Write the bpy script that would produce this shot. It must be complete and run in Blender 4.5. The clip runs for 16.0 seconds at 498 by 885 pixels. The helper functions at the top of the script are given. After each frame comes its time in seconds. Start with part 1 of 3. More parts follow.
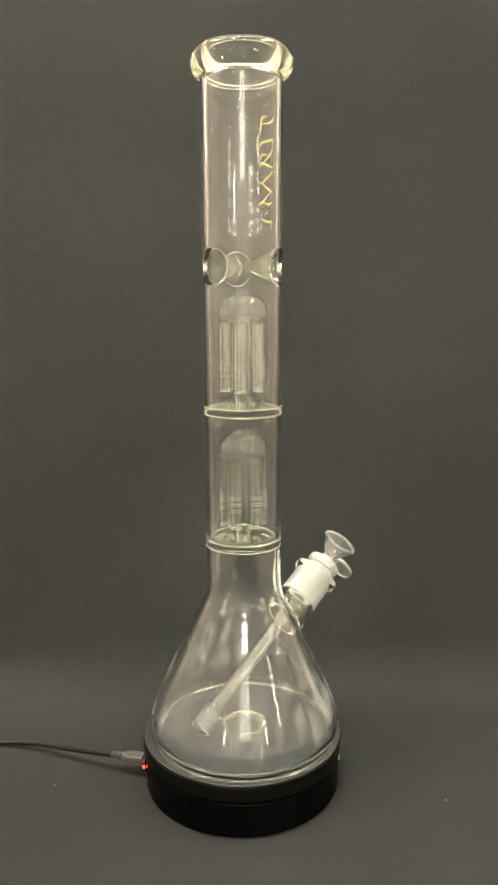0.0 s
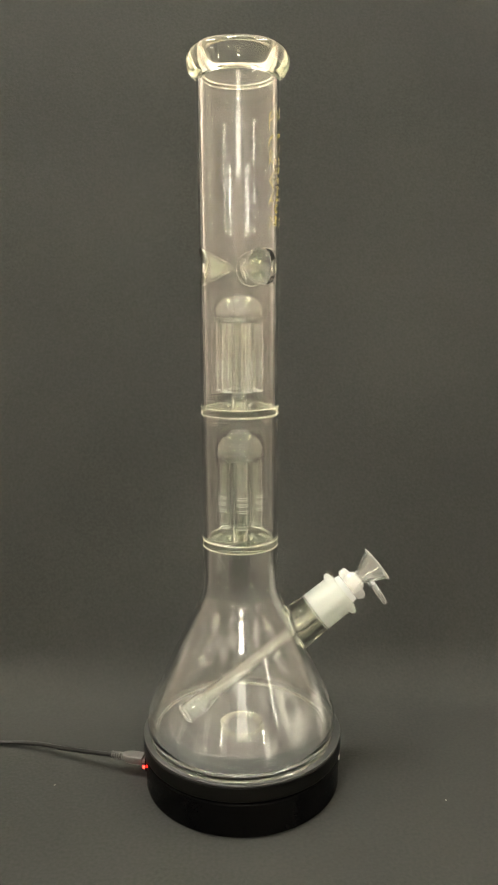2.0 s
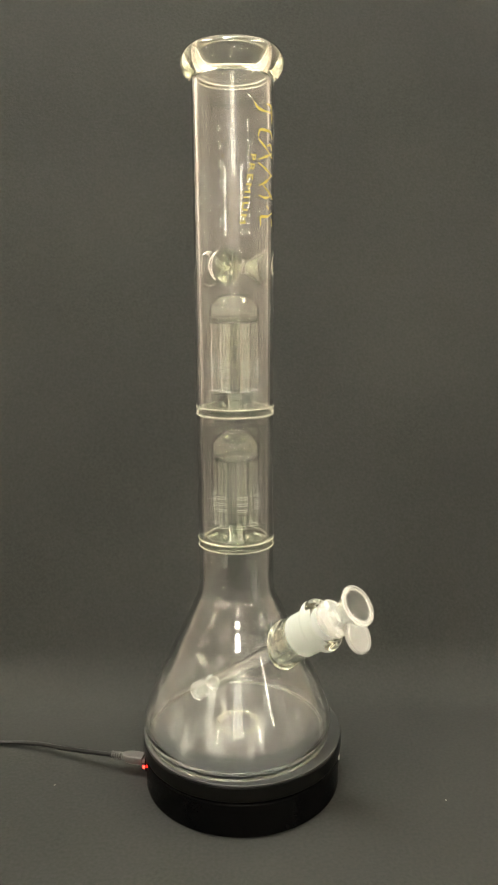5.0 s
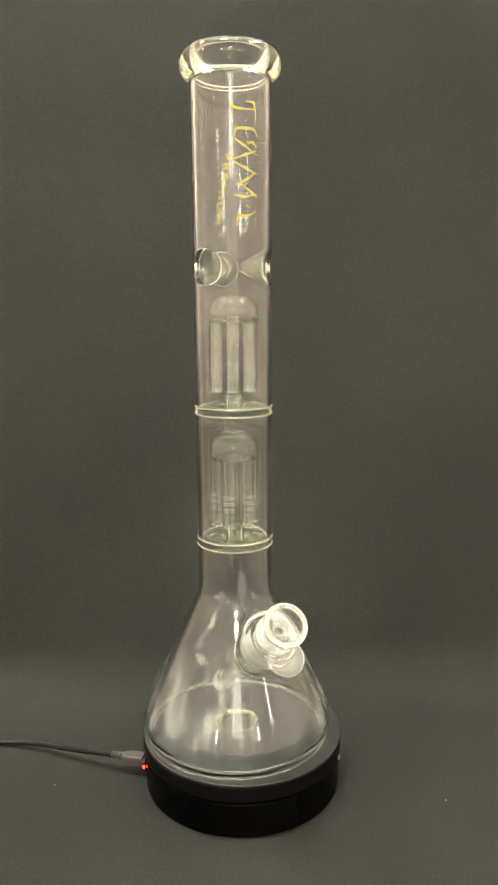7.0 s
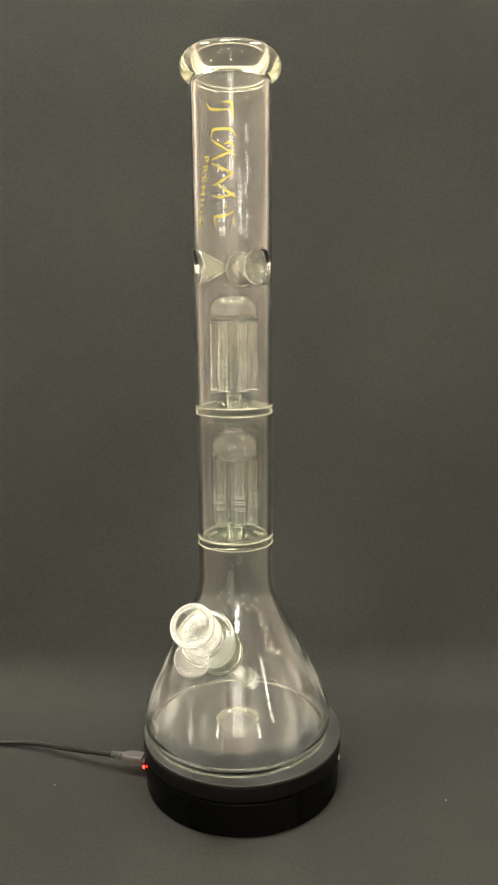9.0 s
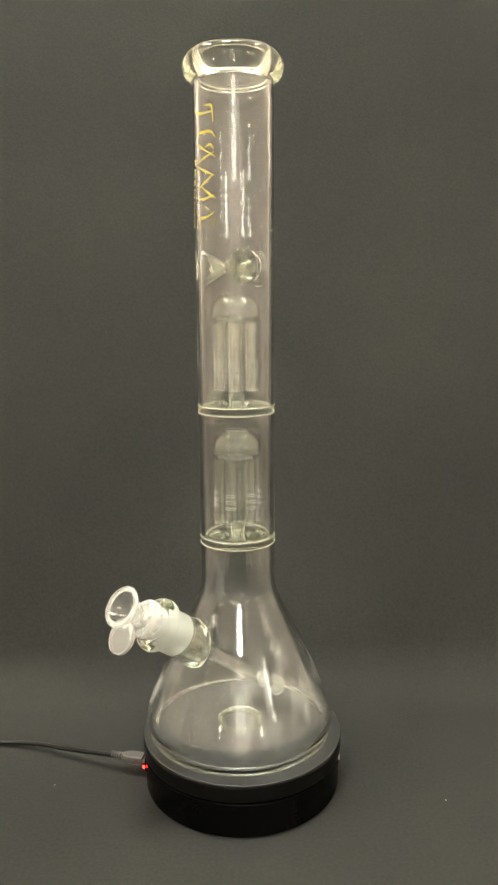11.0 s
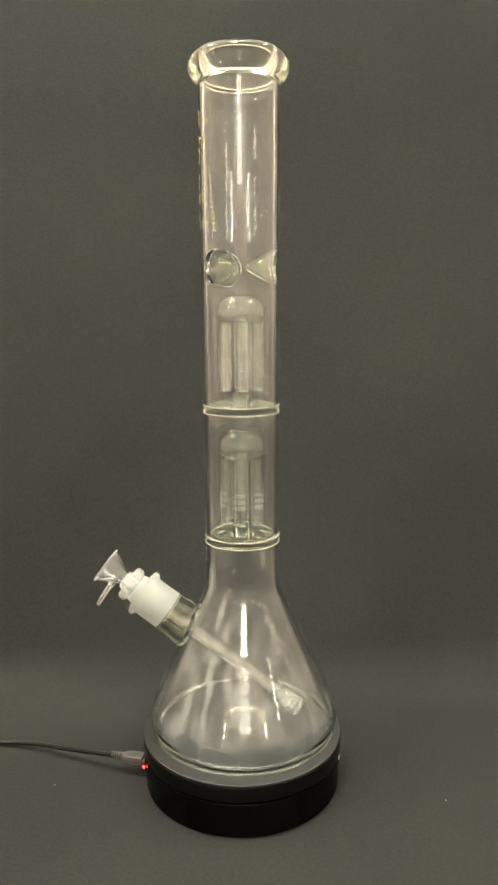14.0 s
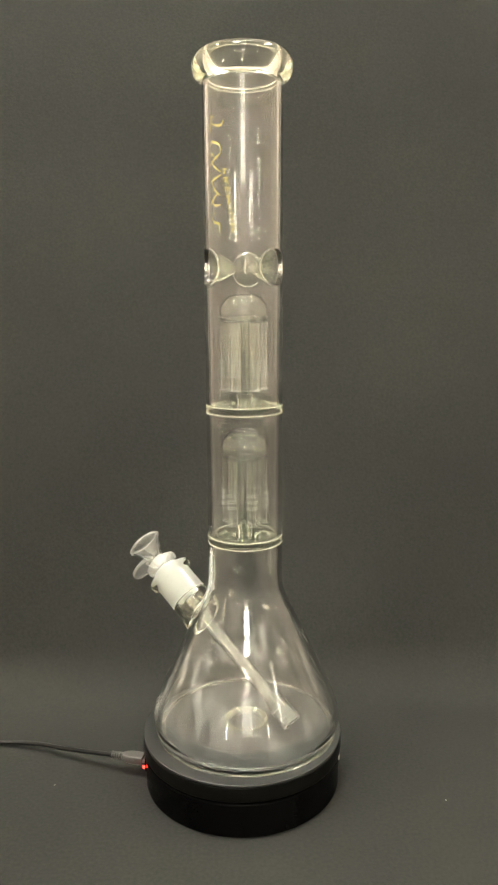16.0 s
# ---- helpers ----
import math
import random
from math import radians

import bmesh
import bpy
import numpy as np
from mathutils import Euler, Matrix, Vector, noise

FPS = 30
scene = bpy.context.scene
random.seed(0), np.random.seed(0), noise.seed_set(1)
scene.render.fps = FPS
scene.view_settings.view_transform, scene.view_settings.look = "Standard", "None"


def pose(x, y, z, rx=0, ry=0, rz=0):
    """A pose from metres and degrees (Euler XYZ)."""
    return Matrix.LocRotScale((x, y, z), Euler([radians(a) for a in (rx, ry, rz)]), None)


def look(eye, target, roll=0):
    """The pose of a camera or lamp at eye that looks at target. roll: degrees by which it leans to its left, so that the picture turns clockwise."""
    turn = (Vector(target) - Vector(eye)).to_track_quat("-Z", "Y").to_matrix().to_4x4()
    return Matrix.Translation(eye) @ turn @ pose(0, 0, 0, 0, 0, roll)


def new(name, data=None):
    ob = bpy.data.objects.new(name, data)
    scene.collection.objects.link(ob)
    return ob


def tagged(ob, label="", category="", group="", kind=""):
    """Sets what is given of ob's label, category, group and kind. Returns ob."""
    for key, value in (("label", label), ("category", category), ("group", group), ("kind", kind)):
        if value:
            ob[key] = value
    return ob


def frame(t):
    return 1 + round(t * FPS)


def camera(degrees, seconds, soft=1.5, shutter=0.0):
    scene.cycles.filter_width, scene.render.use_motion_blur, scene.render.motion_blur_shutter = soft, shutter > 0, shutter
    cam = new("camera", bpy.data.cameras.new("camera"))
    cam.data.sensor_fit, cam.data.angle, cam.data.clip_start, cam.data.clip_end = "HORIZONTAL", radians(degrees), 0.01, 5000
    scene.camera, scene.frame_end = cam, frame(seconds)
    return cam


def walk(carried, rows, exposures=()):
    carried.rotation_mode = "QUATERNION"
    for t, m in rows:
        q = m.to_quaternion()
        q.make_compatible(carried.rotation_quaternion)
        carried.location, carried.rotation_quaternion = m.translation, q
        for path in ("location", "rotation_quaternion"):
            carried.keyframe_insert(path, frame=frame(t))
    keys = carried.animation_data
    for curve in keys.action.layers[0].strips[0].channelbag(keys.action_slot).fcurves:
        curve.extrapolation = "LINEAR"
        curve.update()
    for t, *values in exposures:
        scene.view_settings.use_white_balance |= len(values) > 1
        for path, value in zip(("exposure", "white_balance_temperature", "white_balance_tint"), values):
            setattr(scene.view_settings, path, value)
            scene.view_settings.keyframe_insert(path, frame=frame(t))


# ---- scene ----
# ---------------------------------------------------------------- camera
cam = camera(36.19, 16.0, soft=2.0)
EYE = Vector((-0.0114, -0.4933, 0.3307))
TILT, YAW = radians(10.346), radians(-2.004)
WAY = Vector((-math.sin(YAW) * math.cos(TILT), math.cos(YAW) * math.cos(TILT), -math.sin(TILT)))
STAND = look(EYE, EYE + WAY, -0.297)
walk(cam, [(0.0, STAND), (16.0, STAND)], exposures=[(0.0, 1.62), (16.0, 1.62)])

# ---------------------------------------------------------------- light
world = bpy.data.worlds.new("room_air")
world.use_nodes = True
world.node_tree.nodes["Background"].inputs[0].default_value = (0.9, 0.85, 0.75, 1)
world.node_tree.nodes["Background"].inputs[1].default_value = 0.02
scene.world = world
scene.cycles.max_bounces = 48
scene.cycles.transmission_bounces = 48
scene.cycles.glossy_bounces = 12

CEILING_GLOW = 50.0
OVERHEAD_GLOW = 41.0
LEFT_FILL = 15.0
RIGHT_FILL = 10.5
WINDOW_GLOW = 2.3

# the turntable and the pipe on it
PLATTER = 0.0377          # height of the platter's top
ANGLE0, RATE = 128.9, -16.105   # where the bowl points at the start; degrees a second
OFF = (-0.0010, -0.0035)  # the pipe stands a little off the platter's middle
LEAN = (0.0015, -0.0022)
ZA, ZB, ZT = 0.2608 - PLATTER, 0.1732 - PLATTER, 0.4802 - PLATTER
R_TUBE, WALL = 0.025, 0.0033


# ---------------------------------------------------------------- materials
def material(name):
    m = bpy.data.materials.new(name)
    m.use_nodes = True
    nt = m.node_tree
    nt.nodes.clear()
    out = nt.nodes.new("ShaderNodeOutputMaterial")
    return m, nt, out


def node(nt, kind, **inputs):
    n = nt.nodes.new(kind)
    for key, value in inputs.items():
        n.inputs[key.replace("_", " ")].default_value = value
    return n


def grain(nt, scale, detail=4.0, stretch=(1, 1, 1)):
    co = nt.nodes.new("ShaderNodeTexCoord")
    mp = nt.nodes.new("ShaderNodeMapping")
    mp.inputs["Scale"].default_value = stretch
    nz = node(nt, "ShaderNodeTexNoise", Scale=scale, Detail=detail)
    nt.links.new(co.outputs["Object"], mp.inputs["Vector"])
    nt.links.new(mp.outputs["Vector"], nz.inputs["Vector"])
    return nz


def ramp(nt, source, a, b, lo=0.3, hi=0.7):
    r = nt.nodes.new("ShaderNodeValToRGB")
    r.color_ramp.elements[0].position, r.color_ramp.elements[1].position = lo, hi
    r.color_ramp.elements[0].color, r.color_ramp.elements[1].color = (*a, 1), (*b, 1)
    nt.links.new(source, r.inputs["Fac"])
    return r


def surface(name, a, b, rough, scale, fine, bump=0.1, metal=0.0, spec=0.5, rough_var=0.1, distance=0.0005):
    """A principled surface that varies between two colours at two scales, with fine relief."""
    m, nt, out = material(name)
    p = node(nt, "ShaderNodeBsdfPrincipled", Metallic=metal, Roughness=rough)
    p.inputs["Specular IOR Level"].default_value = spec
    big, small = grain(nt, scale, 5.0), grain(nt, fine, 6.0)
    mix = nt.nodes.new("ShaderNodeMath")
    mix.operation = "MULTIPLY_ADD"
    mix.inputs[1].default_value = 0.45
    nt.links.new(small.outputs["Fac"], mix.inputs[0])
    half = nt.nodes.new("ShaderNodeMath")
    half.operation = "MULTIPLY"
    half.inputs[1].default_value = 0.55
    nt.links.new(big.outputs["Fac"], half.inputs[0])
    nt.links.new(half.outputs[0], mix.inputs[2])
    r = ramp(nt, mix.outputs[0], a, b, 0.36, 0.64)
    nt.links.new(r.outputs["Color"], p.inputs["Base Color"])
    rr = nt.nodes.new("ShaderNodeMapRange")
    rr.inputs["To Min"].default_value, rr.inputs["To Max"].default_value = rough - rough_var, min(1, rough + rough_var)
    nt.links.new(big.outputs["Fac"], rr.inputs["Value"])
    nt.links.new(rr.outputs["Result"], p.inputs["Roughness"])
    bp = node(nt, "ShaderNodeBump", Strength=bump, Distance=distance)
    nt.links.new(small.outputs["Fac"], bp.inputs["Height"])
    nt.links.new(bp.outputs["Normal"], p.inputs["Normal"])
    nt.links.new(p.outputs[0], out.inputs["Surface"])
    return m


def glass(name, tint=(0.993, 0.995, 0.988), rough=0.0, ior=1.47, wave=0.03, scale=170, streak=0.0, top=0.0):
    """Blown glass: clear, with a slight unevenness of its surface."""
    m, nt, out = material(name)
    g = node(nt, "ShaderNodeBsdfGlass", Roughness=rough, IOR=ior)
    g.inputs["Color"].default_value = (*tint, 1)
    nz = grain(nt, scale, 1.0, (1, 1, 0.05))
    bp = node(nt, "ShaderNodeBump", Strength=wave, Distance=0.002)
    nt.links.new(nz.outputs["Fac"], bp.inputs["Height"])
    nt.links.new(bp.outputs["Normal"], g.inputs["Normal"])
    if not streak:
        nt.links.new(g.outputs[0], out.inputs["Surface"])
        return m
    # painted room reflections: thin upright pale streaks, broken up by larger patches
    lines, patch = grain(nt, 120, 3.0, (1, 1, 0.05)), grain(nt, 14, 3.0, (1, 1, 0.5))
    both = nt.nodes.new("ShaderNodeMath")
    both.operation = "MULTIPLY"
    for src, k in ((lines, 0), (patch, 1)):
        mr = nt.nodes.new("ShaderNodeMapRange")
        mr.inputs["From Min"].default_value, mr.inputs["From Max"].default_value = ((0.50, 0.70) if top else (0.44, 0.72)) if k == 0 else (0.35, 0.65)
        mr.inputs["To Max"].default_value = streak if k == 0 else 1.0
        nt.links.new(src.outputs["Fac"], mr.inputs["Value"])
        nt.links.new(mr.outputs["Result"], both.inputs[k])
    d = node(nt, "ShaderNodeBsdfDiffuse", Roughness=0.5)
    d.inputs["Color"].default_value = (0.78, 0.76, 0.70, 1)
    # the painted streaks keep to the walls and stop above the floor of the glass
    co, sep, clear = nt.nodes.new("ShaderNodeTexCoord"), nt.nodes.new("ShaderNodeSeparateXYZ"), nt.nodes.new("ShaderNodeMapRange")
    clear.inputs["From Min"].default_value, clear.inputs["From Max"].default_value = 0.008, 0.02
    on_wall = nt.nodes.new("ShaderNodeMath")
    on_wall.operation = "MULTIPLY"
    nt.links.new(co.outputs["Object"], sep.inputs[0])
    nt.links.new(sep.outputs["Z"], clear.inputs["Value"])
    nt.links.new(clear.outputs["Result"], on_wall.inputs[0])
    nt.links.new(both.outputs[0], on_wall.inputs[1])
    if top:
        # the painted reflections thin out towards this height
        faded, level = nt.nodes.new("ShaderNodeMath"), nt.nodes.new("ShaderNodeMapRange")
        faded.operation = "MULTIPLY"
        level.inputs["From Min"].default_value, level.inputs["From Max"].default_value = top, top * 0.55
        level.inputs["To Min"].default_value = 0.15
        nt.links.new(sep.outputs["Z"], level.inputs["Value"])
        nt.links.new(level.outputs["Result"], faded.inputs[0])
        nt.links.new(on_wall.outputs[0], faded.inputs[1])
        on_wall = faded
    mx = nt.nodes.new("ShaderNodeMixShader")
    nt.links.new(on_wall.outputs[0], mx.inputs["Fac"])
    nt.links.new(g.outputs[0], mx.inputs[1])
    nt.links.new(d.outputs[0], mx.inputs[2])
    nt.links.new(mx.outputs[0], out.inputs["Surface"])
    return m


def worked(name, depth):
    """Clear glass, green and with a painted white sheen where pushed in deeper than depth from the tube's wall."""
    m = glass(name, streak=0.022)
    nt = m.node_tree
    out = next(n for n in nt.nodes if n.type == "OUTPUT_MATERIAL")
    clear = out.inputs["Surface"].links[0].from_socket
    co, flat, reach, mask = nt.nodes.new("ShaderNodeTexCoord"), nt.nodes.new("ShaderNodeVectorMath"), nt.nodes.new("ShaderNodeVectorMath"), nt.nodes.new("ShaderNodeMapRange")
    flat.operation, reach.operation = "MULTIPLY", "LENGTH"
    flat.inputs[1].default_value = (1, 1, 0)
    mask.inputs["From Min"].default_value, mask.inputs["From Max"].default_value = R_TUBE - depth, R_TUBE - depth - 0.0025
    nt.links.new(co.outputs["Object"], flat.inputs[0])
    nt.links.new(flat.outputs["Vector"], reach.inputs[0])
    nt.links.new(reach.outputs["Value"], mask.inputs["Value"])
    # a little white diffuse stands in for lamp reflections in the pinches
    sheen = node(nt, "ShaderNodeMixShader", Fac=0.014)
    g = node(nt, "ShaderNodeBsdfGlass", Roughness=0.04, IOR=1.47)
    g.inputs["Color"].default_value = (0.975, 0.985, 0.93, 1)
    d = node(nt, "ShaderNodeBsdfDiffuse", Roughness=0.5)
    d.inputs["Color"].default_value = (0.9, 0.9, 0.78, 1)
    mx = nt.nodes.new("ShaderNodeMixShader")
    for a, b in ((g.outputs[0], sheen.inputs[1]), (d.outputs[0], sheen.inputs[2]), (mask.outputs["Result"], mx.inputs["Fac"]), (clear, mx.inputs[1]), (sheen.outputs[0], mx.inputs[2]), (mx.outputs[0], out.inputs["Surface"])):
        nt.links.new(a, b)
    return m


def frosted(name, tint=(0.85, 0.87, 0.85)):
    """Ground glass: white, scattering, a little uneven."""
    m, nt, out = material(name)
    nz = grain(nt, 900, 3.0)
    r = ramp(nt, nz.outputs["Fac"], tuple(0.92 * c for c in tint), tint)
    d = node(nt, "ShaderNodeBsdfDiffuse", Roughness=0.5)
    tr = nt.nodes.new("ShaderNodeBsdfTranslucent")
    g = node(nt, "ShaderNodeBsdfGlass", Roughness=0.45, IOR=1.45)
    for s in (d, tr):
        nt.links.new(r.outputs["Color"], s.inputs["Color"])
    a = node(nt, "ShaderNodeMixShader", Fac=0.4)
    b = node(nt, "ShaderNodeMixShader", Fac=0.68)
    nt.links.new(d.outputs[0], a.inputs[1])
    nt.links.new(tr.outputs[0], a.inputs[2])
    nt.links.new(a.outputs[0], b.inputs[1])
    nt.links.new(g.outputs[0], b.inputs[2])
    nt.links.new(b.outputs[0], out.inputs["Surface"])
    return m


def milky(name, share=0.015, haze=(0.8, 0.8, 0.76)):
    """Clear glass with white diffuse mixed in: painted glow and highlights, also sawn edges."""
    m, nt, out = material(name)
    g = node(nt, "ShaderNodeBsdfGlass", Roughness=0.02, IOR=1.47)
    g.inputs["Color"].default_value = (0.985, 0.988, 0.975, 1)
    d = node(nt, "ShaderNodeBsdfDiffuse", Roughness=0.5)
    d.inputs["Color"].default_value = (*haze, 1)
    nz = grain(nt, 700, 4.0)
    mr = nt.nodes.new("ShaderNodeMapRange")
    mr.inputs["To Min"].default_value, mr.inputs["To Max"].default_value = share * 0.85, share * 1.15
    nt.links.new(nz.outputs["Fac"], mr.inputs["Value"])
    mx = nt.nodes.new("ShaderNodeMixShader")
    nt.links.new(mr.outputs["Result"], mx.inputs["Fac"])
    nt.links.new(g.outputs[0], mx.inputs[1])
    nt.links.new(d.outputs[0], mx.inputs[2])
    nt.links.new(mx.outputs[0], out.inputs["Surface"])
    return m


def reflected_stripes(name):
    """Unseen walls with long upright stripes, cream, grey and dull mauve, added to streak the reflections."""
    m, nt, out = material(name)
    p = node(nt, "ShaderNodeBsdfPrincipled", Roughness=0.8)
    nz = grain(nt, 7.0, 3.0, (1, 1, 0.02))
    r = ramp(nt, nz.outputs["Fac"], (0.30, 0.25, 0.23), (0.88, 0.83, 0.72), 0.34, 0.66)
    mid = r.color_ramp.elements.new(0.5)
    mid.color = (0.66, 0.60, 0.53, 1)
    bp = node(nt, "ShaderNodeBump", Strength=0.5, Distance=0.02)
    nt.links.new(nz.outputs["Fac"], bp.inputs["Height"])
    nt.links.new(bp.outputs["Normal"], p.inputs["Normal"])
    nt.links.new(r.outputs["Color"], p.inputs["Base Color"])
    nt.links.new(p.outputs[0], out.inputs["Surface"])
    return m


def glowing(name, colour, strength):
    m, nt, out = material(name)
    e = node(nt, "ShaderNodeEmission", Strength=strength)
    e.inputs["Color"].default_value = (*colour, 1)
    nt.links.new(e.outputs[0], out.inputs["Surface"])
    return m


M_CLOTH = surface("dark_felt_paper", (0.0150, 0.0155, 0.0138), (0.0280, 0.0285, 0.0253), 0.9, 5.0, 420, bump=0.35, spec=0.2, distance=0.0006)
M_WALL = reflected_stripes("reflected_mauve_cream_stripes")
M_CEIL = surface("white_ceiling_paint", (0.74, 0.73, 0.69), (0.80, 0.79, 0.75), 0.8, 2.0, 160, bump=0.1)
M_WOOD = surface("grey_brown_floor_boards", (0.13, 0.115, 0.10), (0.21, 0.19, 0.165), 0.5, 3.0, 60, bump=0.1)
M_PLATTER = surface("satin_black_plastic", (0.0125, 0.0130, 0.0118), (0.0190, 0.0196, 0.0178), 0.5, 40, 260, bump=0.004, distance=0.0002)
M_SIDE = surface("dull_black_plastic", (0.003, 0.003, 0.0026), (0.005, 0.005, 0.0044), 0.35, 60, 700, bump=0.03, spec=0.05, distance=0.0002)
M_BLACK = surface("gloss_black_plastic", (0.0012, 0.0012, 0.0012), (0.0025, 0.0025, 0.0025), 0.2, 60, 700, bump=0.03, spec=0.03, distance=0.0002)
M_RUBBER = surface("black_cable_rubber", (0.003, 0.0029, 0.0027), (0.006, 0.0056, 0.0052), 0.42, 80, 900, bump=0.1, spec=0.25, distance=0.0002)
M_PLUG = surface("grey_moulded_plug", (0.055, 0.052, 0.047), (0.085, 0.08, 0.073), 0.45, 120, 1200, bump=0.1, distance=0.0002)
M_STEEL = surface("plug_steel", (0.5, 0.49, 0.46), (0.62, 0.6, 0.56), 0.3, 100, 900, metal=1.0, bump=0.05, distance=0.0001)
M_GLASS = glass("clear_blown_glass", streak=0.035)
M_PINCHED = worked("pinched_tube_glass", WALL + 0.0010)
M_BEAKER = glass("reflection_streaked_glass", wave=0.008, scale=140, streak=0.20, top=0.085)
M_FOOT = glass("grey_foot_glass", (0.93, 0.945, 0.92), ior=1.30, wave=0.01)
M_THICK = glass("thick_green_tinged_glass", (0.988, 0.992, 0.955), wave=0.05, scale=90)
M_STEM = glass("greyish_stem_glass", (0.90, 0.912, 0.885), ior=1.40, wave=0.01)
M_DISC = glass("disc_glass", (0.99, 0.994, 0.965), wave=0.02)
M_FINE = glass("fine_inner_glass", (0.982, 0.988, 0.978), ior=1.46, wave=0.01, scale=160)
M_GREEN = glass("greenish_inner_glass", (0.962, 0.970, 0.955), ior=1.46, wave=0.01, scale=160)
# the white share in these four paints a soft glow into clear glass
M_MILK = milky("bloom_hazed_glass", 0.03)
M_DOWN = milky("clear_downstem_glass", 0.008)
M_HANDLE = milky("hazy_handle_glass", 0.13, (0.88, 0.88, 0.84))
M_LIP = milky("hazy_lip_glass", 0.15, (0.88, 0.88, 0.84))
M_HEEL = milky("heel_highlight_glass", 0.06, (0.95, 0.95, 0.72))
M_EDGE = milky("disc_edge_highlight_glass", 0.20, (0.95, 0.95, 0.72))
M_RING = milky("pale_yellow_ring_glass", 0.05, (0.95, 0.93, 0.55))
M_RIMLIGHT = milky("rim_highlight_glass", 0.12)
M_CUT = milky("sawn_glass_edge", 0.3)
M_COLLAR = milky("hazy_thick_glass", 0.25, (0.88, 0.88, 0.84))
M_FROST = frosted("ground_white_glass")
M_GOLD = surface("gold_print", (0.38, 0.30, 0.045), (0.50, 0.41, 0.07), 0.4, 300, 1500, bump=0.05, metal=0.35, distance=0.0001)
M_RED = glowing("red_indicator", (1.0, 0.012, 0.008), 9.0)
M_PANEL = glowing("ceiling_panel_glow", (1.0, 0.95, 0.84), CEILING_GLOW)
M_OVER = glowing("overhead_panel_glow", (0.95, 0.97, 0.91), OVERHEAD_GLOW)
M_LEFTFILL = glowing("west_fill_glow", (1.0, 0.92, 0.75), LEFT_FILL)
M_RIGHTFILL = glowing("east_fill_glow", (1.0, 0.92, 0.75), RIGHT_FILL)
M_WINDOW = glowing("curtained_window_glow", (1.0, 0.92, 0.80), WINDOW_GLOW)
M_LINT = surface("grey_lint", (0.22, 0.21, 0.19), (0.32, 0.31, 0.28), 0.9, 800, 3000, bump=0.1, distance=0.0001)
M_STREAK = glowing("streak_panel_glow", (1.0, 0.95, 0.88), 11.0)
M_FRAME = surface("white_lamp_frame", (0.72, 0.71, 0.68), (0.8, 0.79, 0.76), 0.4, 8, 200, bump=0.05)


# ---------------------------------------------------------------- mesh helpers
def finish(bm, angle=38):
    bmesh.ops.recalc_face_normals(bm, faces=bm.faces[:])
    for f in bm.faces:
        f.smooth = True
    limit = radians(angle)
    for e in bm.edges:
        if len(e.link_faces) == 2 and e.calc_face_angle(0) > limit:
            e.smooth = False
    return bm


def part(name, bm, mat, parent=None, label="", m=None, angle=38):
    me = bpy.data.meshes.new(name)
    finish(bm, angle).to_mesh(me)
    bm.free()
    me.materials.append(mat)
    ob = new(name, me)
    if parent:
        ob.parent = parent
    if m is not None:
        ob.matrix_basis = m
    if label:
        ob["label"] = label
    return ob


def rounded(pts, r, n=4):
    """The open polyline pts with its inner corners rounded to the radius r, or to that of each corner's third number."""
    out = [Vector(pts[0][:2])]
    for a, b, c in zip(pts, pts[1:], pts[2:]):
        rad = b[2] if len(b) > 2 else r
        p, q, s = Vector(a[:2]), Vector(b[:2]), Vector(c[:2])
        u, v = (p - q), (s - q)
        d = min(rad, 0.48 * u.length, 0.48 * v.length)
        if d < 1e-6:
            out.append(q)
            continue
        u, v = q + u.normalized() * d, q + v.normalized() * d
        for i in range(n + 1):
            k = i / n
            out.append(u * (1 - k) ** 2 + q * 2 * k * (1 - k) + v * k * k)
    out.append(Vector(pts[-1][:2]))
    return out


def lathe(profile, segs=64, closed=False, bm=None):
    """Turns a profile of (radius, height) round the z axis. Points at radius 0 become poles."""
    bm = bm or bmesh.new()
    pts = [Vector(p) for p in profile]
    held = []
    last = len(pts) if closed else len(pts) - 1
    for i in range(len(pts)):
        held.append(pts[i])
        if i < last:
            a, b = pts[i], pts[(i + 1) % len(pts)]
            d = (b - a).length
            if d > 0.0012:   # keep long straight runs truly straight
                held += [a.lerp(b, 0.0002 / d), b.lerp(a, 0.0002 / d)]
    rings = []
    for r, z in held:
        if r < 1e-6:
            rings.append([bm.verts.new((0, 0, z))])
        else:
            rings.append([bm.verts.new((r * math.cos(2 * math.pi * i / segs), r * math.sin(2 * math.pi * i / segs), z)) for i in range(segs)])
    pairs = list(zip(rings, rings[1:]))
    if closed:
        pairs.append((rings[-1], rings[0]))
    for a, b in pairs:
        for i in range(segs):
            j = (i + 1) % segs
            loop = [a[i % len(a)], a[j % len(a)], b[j % len(b)], b[i % len(b)]]
            seen = []
            for v in loop:
                if v not in seen:
                    seen.append(v)
            if len(seen) > 2:
                bm.faces.new(seen)
    return bm


def box(x0, y0, z0, x1, y1, z1, bevel=0.0, bm=None):
    own = bm is None
    bm = bm or bmesh.new()
    made = bmesh.ops.create_cube(bm, size=1.0, matrix=Matrix.Translation(((x0 + x1) / 2, (y0 + y1) / 2, (z0 + z1) / 2)) @ Matrix.Diagonal((x1 - x0, y1 - y0, z1 - z0, 1)))
    if bevel and own:
        bmesh.ops.bevel(bm, geom=bm.edges[:], offset=bevel, segments=3, profile=0.5, affect="EDGES")
    return bm


